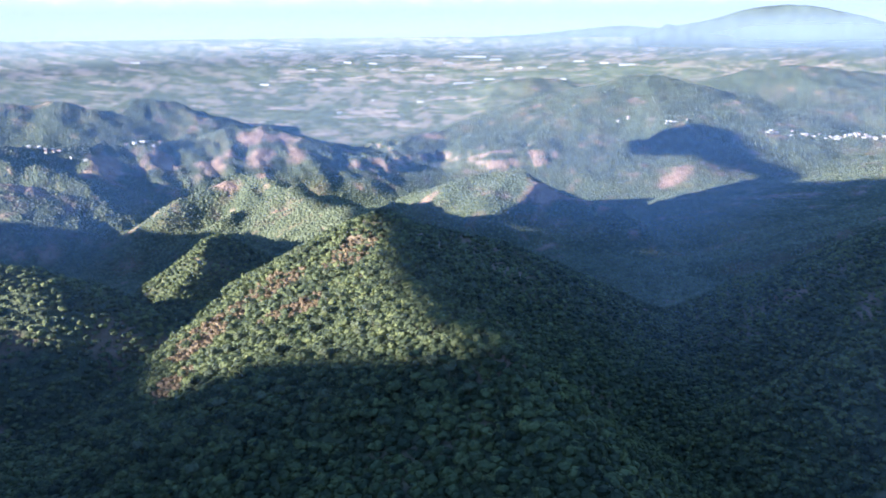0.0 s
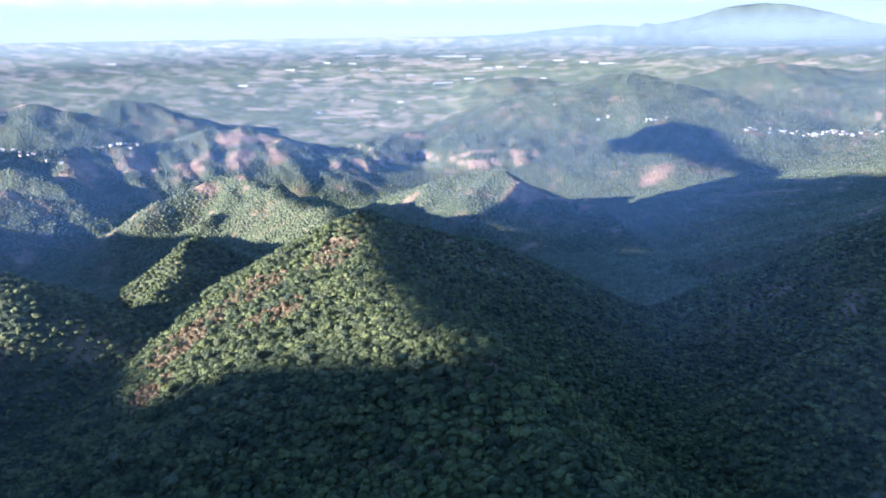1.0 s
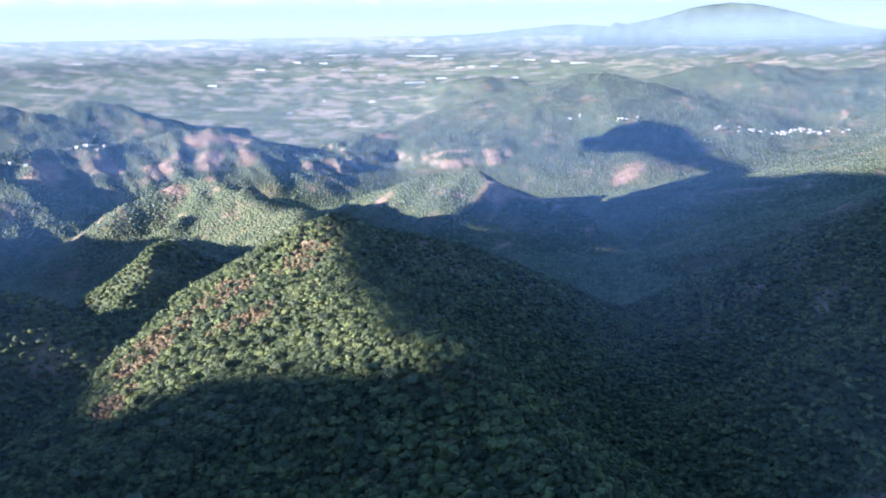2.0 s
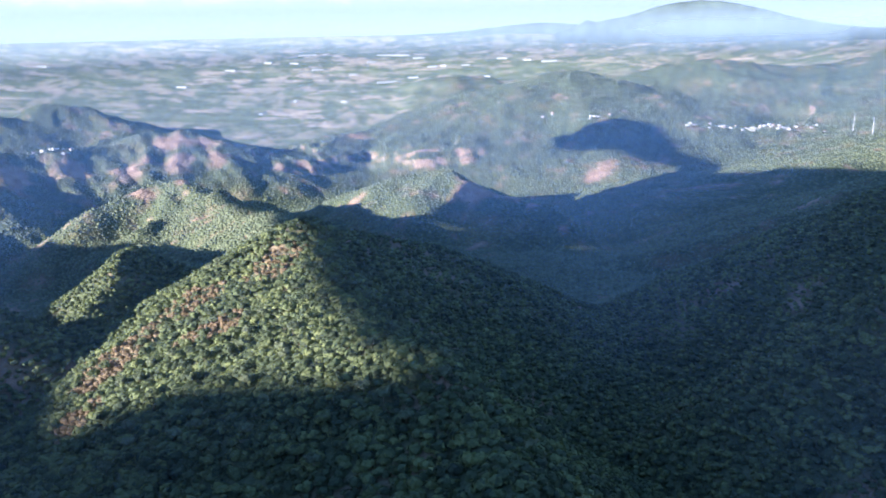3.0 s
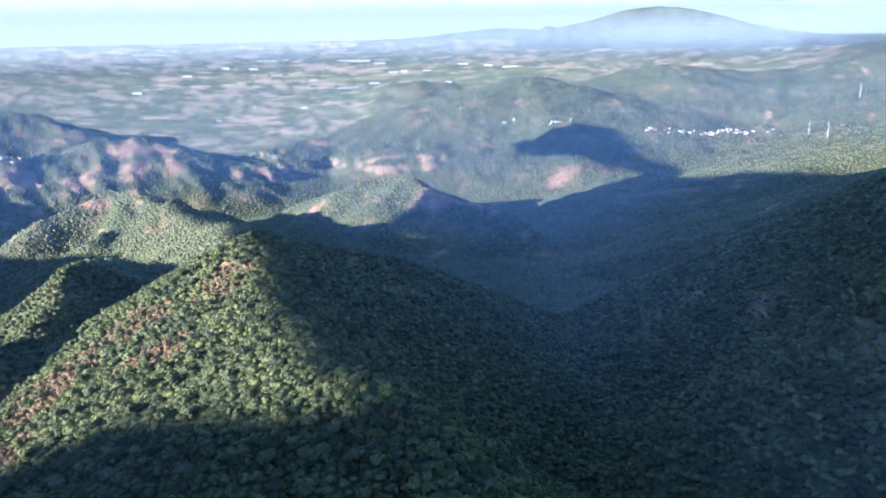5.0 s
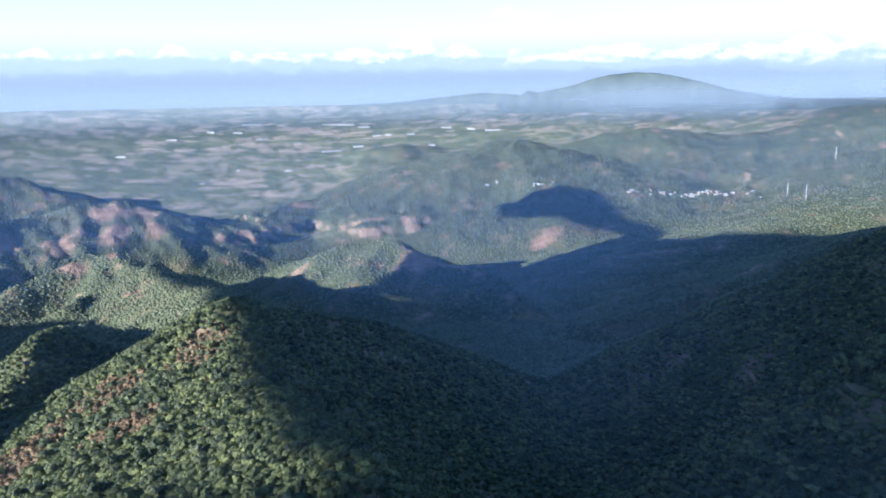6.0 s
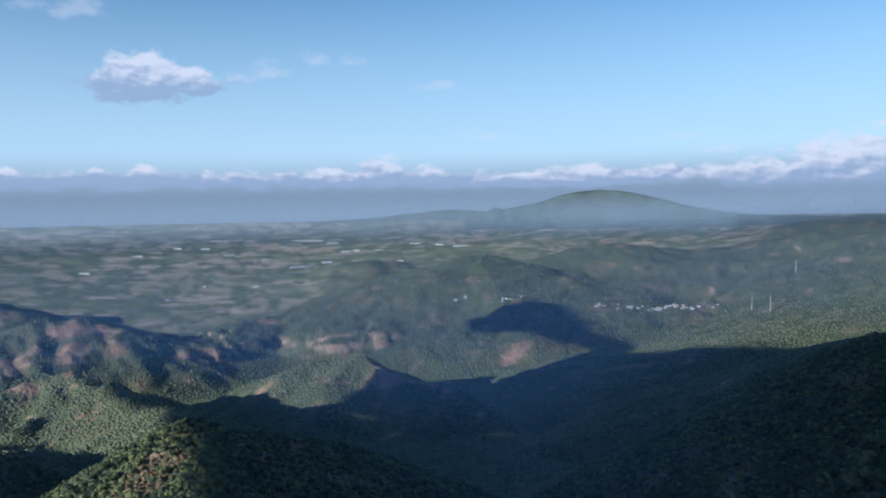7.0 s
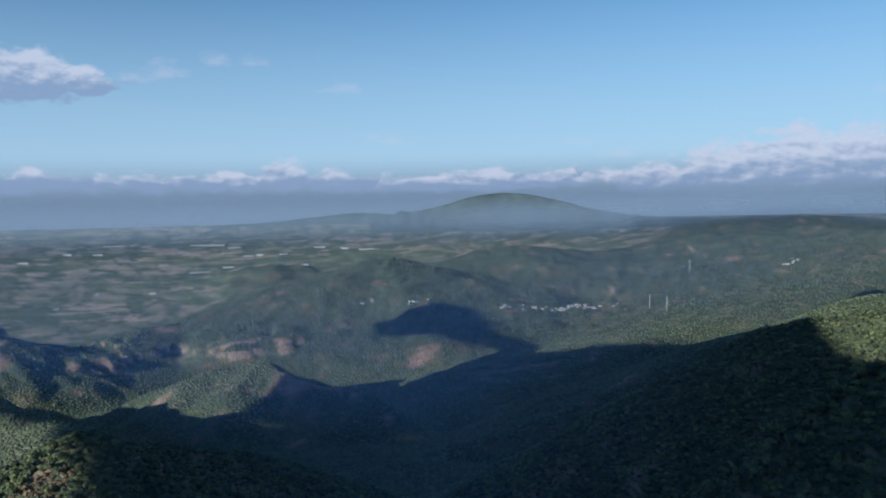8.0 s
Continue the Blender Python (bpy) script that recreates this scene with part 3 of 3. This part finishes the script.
# ---------------------------------------------------------------- forest
def crown_template(rng, leaves, size):
    """A tree crown of unit radius: a lumpy core with leaf tufts standing out of it. Triangles."""
    g = (1 + 5**0.5) / 2
    ico = np.array([(-1, g, 0), (1, g, 0), (-1, -g, 0), (1, -g, 0), (0, -1, g), (0, 1, g), (0, -1, -g), (0, 1, -g), (g, 0, -1), (g, 0, 1), (-g, 0, -1), (-g, 0, 1)]) / math.hypot(1, g)
    tri = np.array([(0, 11, 5), (0, 5, 1), (0, 1, 7), (0, 7, 10), (0, 10, 11), (1, 5, 9), (5, 11, 4), (11, 10, 2), (10, 7, 6), (7, 1, 8), (3, 9, 4), (3, 4, 2), (3, 2, 6), (3, 6, 8), (3, 8, 9), (4, 9, 5), (2, 4, 11), (6, 2, 10), (8, 6, 7), (9, 8, 1)])
    core = ico * (0.68 + 0.25 * rng.random((12, 1))) * (1, 1, 0.8)
    vs, fs, n = [core], [tri], 12
    for _ in range(leaves):
        d = rng.normal(size=3)
        d[2] = abs(d[2]) * 0.9 - 0.25
        d /= np.linalg.norm(d)
        c = d * (0.72 + 0.34 * rng.random()) * (1, 1, 0.82)
        t = np.cross(d, rng.normal(size=3))
        t /= np.linalg.norm(t)
        q = np.cross(d, t) * 0.8 + d * rng.uniform(-0.5, 0.5)
        w = size * rng.uniform(0.7, 1.3)
        vs.append(np.array([c - t * w - q * w * 0.5, c + t * w - q * w * 0.6, c + q * w]))
        fs.append(np.array([(n, n + 1, n + 2)]))
        n += 3
    return np.concatenate(vs), np.concatenate(fs)


def low_crown(rng):
    """A lumpy dome for trees far off."""
    a = np.arange(5) * 1.2566
    low = np.stack([np.cos(a), np.sin(a), a * 0 - 0.35], -1)
    top = np.stack([0.68 * np.cos(a + 0.6), 0.68 * np.sin(a + 0.6), a * 0 + 0.3], -1)
    v = np.concatenate([low, top, [(0, 0, 0.55)]]) + rng.uniform(-0.17, 0.17, (11, 3))
    f = []
    for k in range(5):
        n = (k + 1) % 5
        f += [(k, n, 5 + k), (n, 5 + n, 5 + k), (5 + k, 5 + n, 10)]
    return v, np.array(f)


def plant(name, label, x, y, radius, templates, rng, lift=0.75, mat=None):
    """One object of many crowns on the ground."""
    z, _ = relief(x, y)
    vs, fs, n = [], [], 0
    pick = rng.integers(len(templates), size=len(x))
    for k, (tv, tf) in enumerate(templates):
        m = pick == k
        if not m.any():
            continue
        a = rng.random(m.sum()) * 6.283
        c, s = np.cos(a)[:, None], np.sin(a)[:, None]
        r, tall = radius[m][:, None], rng.uniform(0.6, 1.05, (m.sum(), 1))
        px = (tv[None, :, 0] * c - tv[None, :, 1] * s) * r + x[m][:, None]
        py = (tv[None, :, 0] * s + tv[None, :, 1] * c) * r + y[m][:, None]
        pz = (tv[None, :, 2] * tall + lift) * r + z[m][:, None]
        vs.append(np.stack([px, py, pz], -1).reshape(-1, 3))
        fs.append((tf[None] + (np.arange(m.sum()) * len(tv))[:, None, None] + n).reshape(-1, 3))
        n += m.sum() * len(tv)
    ob = mesh_object(name, np.concatenate(vs), np.concatenate(fs), mat or LEAVES, smooth_shade=mat is DRY_LEAVES)
    return tagged(ob, label, "forest", kind="stuff")


def scatter(r0, r1, a0, a1, step, rng):
    """Jittered spots over a sector of the plan."""
    lim = int(r1 / step) + 1
    i, j = np.meshgrid(np.arange(-lim, lim + 1), np.arange(-lim, lim + 1), indexing="ij")
    x = (i + rng.uniform(-0.45, 0.45, i.shape)) * step
    y = (j + rng.uniform(-0.45, 0.45, i.shape)) * step
    r, a = np.hypot(x, y), np.degrees(np.arctan2(x, y))
    m = (r > r0) & (r < r1) & (a > a0) & (a < a1)
    return x[m], y[m]


SCRUB = [(-74, 622, 24, 34), (-140, 604, 26, 30), (-173, 546, 24, 40), (-104, 513, 22, 22), (-177, 505, 14, 26), (-168, 445, 10, 22)]  # brown patches on the spur: x, y and half sizes


def scrub(x, y):
    d = np.full(x.shape, 9.0)
    for cx, cy, a, b in SCRUB:
        d = np.minimum(d, np.hypot((x - cx) / a, (y - cy) / b))
    return d + 0.5 * fbm(x / 14, y / 14, 3, 66) < 1


def build_forest():
    rng = np.random.default_rng(5)
    near = [crown_template(rng, 30, 0.36) for _ in range(8)]
    mid = [crown_template(rng, 9, 0.44) for _ in range(6)]
    far = [low_crown(rng) for _ in range(6)]
    x, y = scatter(120, 540, -46, 60, 4.4, rng)
    brown = scrub(x, y)
    bx, by = x[brown], y[brown]
    x, y = x[~brown], y[~brown]
    plant("near_forest", "dense green tropical forest canopy on the slopes", x, y, rng.uniform(1.7, 3.7, len(x)), near, rng, 0.5)
    x, y = scatter(540, 1050, -40, 55, 5.7, rng)
    brown = scrub(x, y)
    bx, by = np.append(bx, x[brown]), np.append(by, y[brown])
    x, y = x[~brown], y[~brown]
    plant("brown_scrub", "patches of dry brown scrub on the sunlit spur", bx, by, rng.uniform(1.6, 3.0, len(bx)), mid, rng, 0.5, BROWN_LEAVES)
    plant("mid_forest", "dense green forest canopy on valley sides", x, y, rng.uniform(2.2, 4.2, len(x)), mid, rng, 0.55)
    x, y = scatter(1050, 1700, -34, 50, 5.9, rng)
    keep = rng.random(len(x)) > dryness(x, y) * 0.9
    x, y = x[keep], y[keep]
    plant("hill_forest", "greyish green dry-season forest on the lower hills", x, y, rng.uniform(1.9, 3.9, len(x)), far, rng, 0.3, DRY_LEAVES)
    x, y = scatter(1700, 3900, -32, 49, 10.2, rng)
    h, hilly = relief(x, y)
    r = np.hypot(x, y)
    bare = np.maximum(dryness(x, y) * 0.9, 0.2 * smooth(2450, 2900, r)) + smooth(2700, 3100, r) * (1 - hilly)
    keep = rng.random(len(x)) > bare
    x, y, r = x[keep], y[keep], r[keep]
    plant("far_forest", "distant wooded hillsides with scattered clearings", x, y, rng.uniform(2.4, 5.0, len(x)), far, rng, 0.1, DRY_LEAVES)


build_forest()


# ---------------------------------------------------------------- parts
def part(name, bm, mat, parent, label=""):
    me = bpy.data.meshes.new(name)
    bm.to_mesh(me)
    bm.free()
    me.materials.append(mat)
    ob = new(name, me)
    ob.parent = parent
    return tagged(ob, label) if label else ob


def box(bm, x0, x1, y0, y1, z0, z1):
    v = [bm.verts.new(c) for c in ((x0, y0, z0), (x1, y0, z0), (x1, y1, z0), (x0, y1, z0), (x0, y0, z1), (x1, y0, z1), (x1, y1, z1), (x0, y1, z1))]
    for f in ((3, 2, 1, 0), (4, 5, 6, 7), (0, 1, 5, 4), (1, 2, 6, 5), (2, 3, 7, 6), (3, 0, 4, 7)):
        bm.faces.new([v[i] for i in f])


def rod(bm, a, b, ra, rb, sides=6):
    a, b = Vector(a), Vector(b)
    q = (b - a).to_track_quat("Z", "Y")
    ring = []
    for p, r in ((a, ra), (b, rb)):
        ring.append([bm.verts.new(p + q @ Vector((r * math.cos(k * 6.2832 / sides), r * math.sin(k * 6.2832 / sides), 0))) for k in range(sides)])
    for k in range(sides):
        bm.faces.new((ring[0][k], ring[0][(k + 1) % sides], ring[1][(k + 1) % sides], ring[1][k]))
    bm.faces.new(ring[0][::-1])
    bm.faces.new(ring[1])


# ---------------------------------------------------------------- single trees
def make_tree(rng, tall, spread, mat):
    root = new("tree")
    bm = bmesh.new()
    lean = Vector((rng.uniform(-0.4, 0.4), rng.uniform(-0.4, 0.4), tall * 0.62))
    rod(bm, (0, 0, -1.5), lean, 0.05 * spread, 0.03 * spread)
    for k in range(4):
        a = k * 1.57 + rng.uniform(-0.4, 0.4)
        start = lean * rng.uniform(0.65, 0.95)
        rod(bm, start, start + Vector((math.cos(a) * spread * 0.6, math.sin(a) * spread * 0.6, tall * 0.22)), 0.025 * spread, 0.01 * spread, 4)
    part("trunk", bm, BARK, root, "pale grey-brown trunk with forked limbs")
    vs, fs, n = [], [], 0
    for k in range(5):
        tv, tf = crown_template(rng, 34, 0.34)
        a = k * 1.257 + rng.uniform(-0.3, 0.3)
        off = np.array([math.cos(a) * 0.45, math.sin(a) * 0.45, rng.uniform(-0.15, 0.25)]) * spread * (k > 0)
        vs.append(tv * spread * rng.uniform(0.5, 0.72) + off + (lean.x, lean.y, tall * 0.72))
        fs.append(tf + n)
        n += len(tv)
    crown = mesh_object("crown", np.concatenate(vs), np.concatenate(fs), mat, root)
    tagged(crown, "uneven crown of small leaf tufts")
    return root


def build_trees():
    rng = np.random.default_rng(21)
    kinds = [(make_tree(rng, rng.uniform(6, 8), rng.uniform(3.2, 4.4), LEAVES), "green broadleaf tree standing out of the spur's canopy") for _ in range(5)]
    kinds += [(make_tree(rng, 7, 3.6, DRY_LEAVES), "greyish dry-season tree among greener neighbours") for _ in range(2)]
    for k, (ob, label) in enumerate(kinds):
        tagged(ob, label, "tree", "trees on the spur")
    spots = []
    while len(spots) < 210:
        x, y = rng.uniform(-190, 40), rng.uniform(300, 690)
        if all((x - a) ** 2 + (y - b) ** 2 > 90 for a, b in spots):
            spots.append((x, y))
    for k, (x, y) in enumerate(spots):
        m = Matrix.LocRotScale((x, y, ground_z(x, y)), Euler((0, 0, rng.uniform(0, 6.28))), None)
        ob = kinds[k % 7][0]
        if k < 7:
            ob.matrix_basis = m
        else:
            copy_thing(ob, m)
    ridge = [tagged(make_tree(rng, rng.uniform(12, 15), rng.uniform(4.5, 6), LEAVES), "tall tree with a bare trunk on the wooded ridge", "tree", "trees on the ridge") for _ in range(3)]
    for k in range(36):
        s = rng.uniform(0, 1)
        x, y = 270 + 190 * s + rng.uniform(-14, 14), 440 - 60 * s + rng.uniform(-18, 18)
        m = Matrix.LocRotScale((x, y, ground_z(x, y)), Euler((0, 0, rng.uniform(0, 6.28))), None)
        if k < 3:
            ridge[k].matrix_basis = m
        else:
            copy_thing(ridge[k % 3], m)


build_trees()

# ---------------------------------------------------------------- houses, sheds and masts
WHITEWASH = plain_material("whitewash", (0.38, 0.36, 0.33), 0.8, 0.12, 0.3)
TIN = plain_material("pale_tin_roof", (0.36, 0.36, 0.36), 0.5, 0.15, 0.2)
TILE = plain_material("clay_tile_roof", (0.36, 0.20, 0.14), 0.8, 0.2, 0.4)
STEEL = plain_material("galvanised_steel", (0.55, 0.56, 0.58), 0.5, 0.1, 0.5)
SHADE_GLASS = plain_material("dark_window", (0.05, 0.06, 0.07), 0.2, 0.1, 0.5)


def make_house(name, w, d, h, roof, label, category, group, windows=True, walls=None):
    root = tagged(new(name), label, category, group)
    bm = bmesh.new()
    box(bm, -w / 2, w / 2, -d / 2, d / 2, -4, h)
    part("wall", bm, walls or WHITEWASH, root)
    bm = bmesh.new()
    e, rise, over = 0.35, d * 0.2, 0.6
    pts = [(-d / 2 - over, h - 0.05), (0, h + rise), (d / 2 + over, h - 0.05), (d / 2 + over, h + e - 0.05), (0, h + rise + e), (-d / 2 - over, h + e - 0.05)]
    a = [bm.verts.new((-w / 2 - over, y, z)) for y, z in pts]
    b = [bm.verts.new((w / 2 + over, y, z)) for y, z in pts]
    for k in range(6):
        bm.faces.new((a[k], b[k], b[(k + 1) % 6], a[(k + 1) % 6]))
    bm.faces.new((a[0], a[1], a[4], a[5])[::-1])
    bm.faces.new((a[1], a[2], a[3], a[4])[::-1])
    bm.faces.new((b[0], b[1], b[4], b[5]))
    bm.faces.new((b[1], b[2], b[3], b[4]))
    part("roof", bm, roof, root, "low pitched roof")
    if windows:
        for k in (-1, 1):
            bm = bmesh.new()
            box(bm, k * w / 4 - 0.8, k * w / 4 + 0.8, -d / 2 - 0.05, -d / 2 + 0.1, 1.0, 2.3)
            part("window", bm, SHADE_GLASS, root)
        bm = bmesh.new()
        box(bm, -0.5, 0.5, -d / 2 - 0.06, -d / 2 + 0.1, 0, 2.1)
        part("door", bm, SHADE_GLASS, root)
    return root


def build_village():
    rng = np.random.default_rng(33)
    kinds = [make_house("house", 8.5, 6, 3.0, TIN, "white house with a pale tin roof", "house", "houses of the village"),
             make_house("house", 12, 7, 3.4, TIN, "long white house with a pale tin roof", "house", "houses of the village"),
             make_house("house", 7.5, 6, 3.0, TILE, "white house with a clay tile roof", "house", "houses of the village")]
    spots = [(1400 + rng.normal(0, 1) * 30 + 45 * k % 260, 2885 + rng.normal(0, 22)) for k in range(6)]
    spots += [(rng.normal(1500, 42), rng.normal(2885, 20)) for _ in range(26)]
    spots += [(rng.uniform(1205, 1420), 2950 - rng.uniform(0, 1) * 70) for _ in range(14)]
    spots += [(rng.uniform(1560, 1720), rng.normal(2860, 25)) for _ in range(7)]
    spots += [(rng.normal(710, 30), rng.normal(3112, 14)) for _ in range(5)] + [(rng.normal(873, 40), rng.normal(2990, 14)) for _ in range(5)]
    spots += [(rng.normal(-1235, 50), rng.normal(2378, 14)) for _ in range(24)] + [(rng.normal(-1020, 35), rng.normal(2600, 14)) for _ in range(8)]
    spots += [(2408 + rng.normal(0, 22), 2693 + rng.normal(0, 14)) for _ in range(7)] + [(554, 3300)]
    used = 0
    for x, y in spots:
        m = Matrix.LocRotScale((x, y, ground_z(x, y) + 0.6), Euler((0, 0, rng.uniform(-0.6, 0.6))), None)
        if used < 3:
            kinds[used].matrix_basis = m
        else:
            copy_thing(kinds[rng.integers(3)], m)
        used += 1


build_village()

SHEDS = [(161, 4513, 200), (-377, 4413, 70), (992, 4283, 130), (-1600, 4202, 110), (-248, 4321, 60), (362, 4325, 90), (545, 4322, 70), (112, 4127, 110), (-516, 4418, 90), (-313, 4536, 120),
         (422, 4331, 100), (-106, 3894, 60), (630, 4135, 70), (-488, 3756, 60), (-340, 3902, 30), (250, 4180, 60), (-700, 4300, 70), (750, 4380, 80), (880, 4330, 60), (40, 4420, 60), (-900, 4050, 50), (-60, 4250, 50), (300, 4460, 70)]
for sx, sy, long in SHEDS:
    shed = make_house("warehouse", long * random.uniform(0.3, 1.0), random.uniform(6, 14), random.uniform(2.5, 4), TIN, "long pale warehouse out on the plain", "warehouse", "warehouses on the plain", False, TIN)
    shed.matrix_basis = Matrix.LocRotScale((sx, sy, ground_z(sx, sy) + 1.5), Euler((0, 0, random.uniform(-0.4, 0.4))), None)


def make_mast(tall):
    root = tagged(new("radio_mast"), "slender pale lattice radio mast above the trees", "mast", "radio masts")
    feet = [(math.cos(a) * 2.2, math.sin(a) * 2.2) for a in (0.5, 2.6, 4.7)]
    for fx, fy in feet:
        bm = bmesh.new()
        rod(bm, (fx, fy, -3), (fx * 0.3, fy * 0.3, tall), 0.28, 0.2)
        part("leg", bm, STEEL, root)
    for k in range(10):
        bm = bmesh.new()
        za, zb = tall * k / 10, tall * (k + 1) / 10
        sa, sb = 1 - 0.7 * k / 10, 1 - 0.7 * (k + 1) / 10
        for i in range(3):
            p, q = feet[i], feet[(i + 1) % 3]
            rod(bm, (p[0] * sa, p[1] * sa, za), (q[0] * sb, q[1] * sb, zb), 0.12, 0.12, 4)
        part("brace", bm, STEEL, root)
    bm = bmesh.new()
    rod(bm, (0, 0, tall - 3), (0, 0, tall + 6), 0.2, 0.06)
    part("antenna", bm, STEEL, root)
    return root


mast = make_mast(56)
mast.matrix_basis = pose(1673, 2591, ground_z(1673, 2591))
copy_thing(mast, pose(1674, 2486, ground_z(1674, 2486), 0, 0, 40))
copy_thing(mast, pose(2120, 2960, ground_z(2120, 2960), 0, 0, 10))
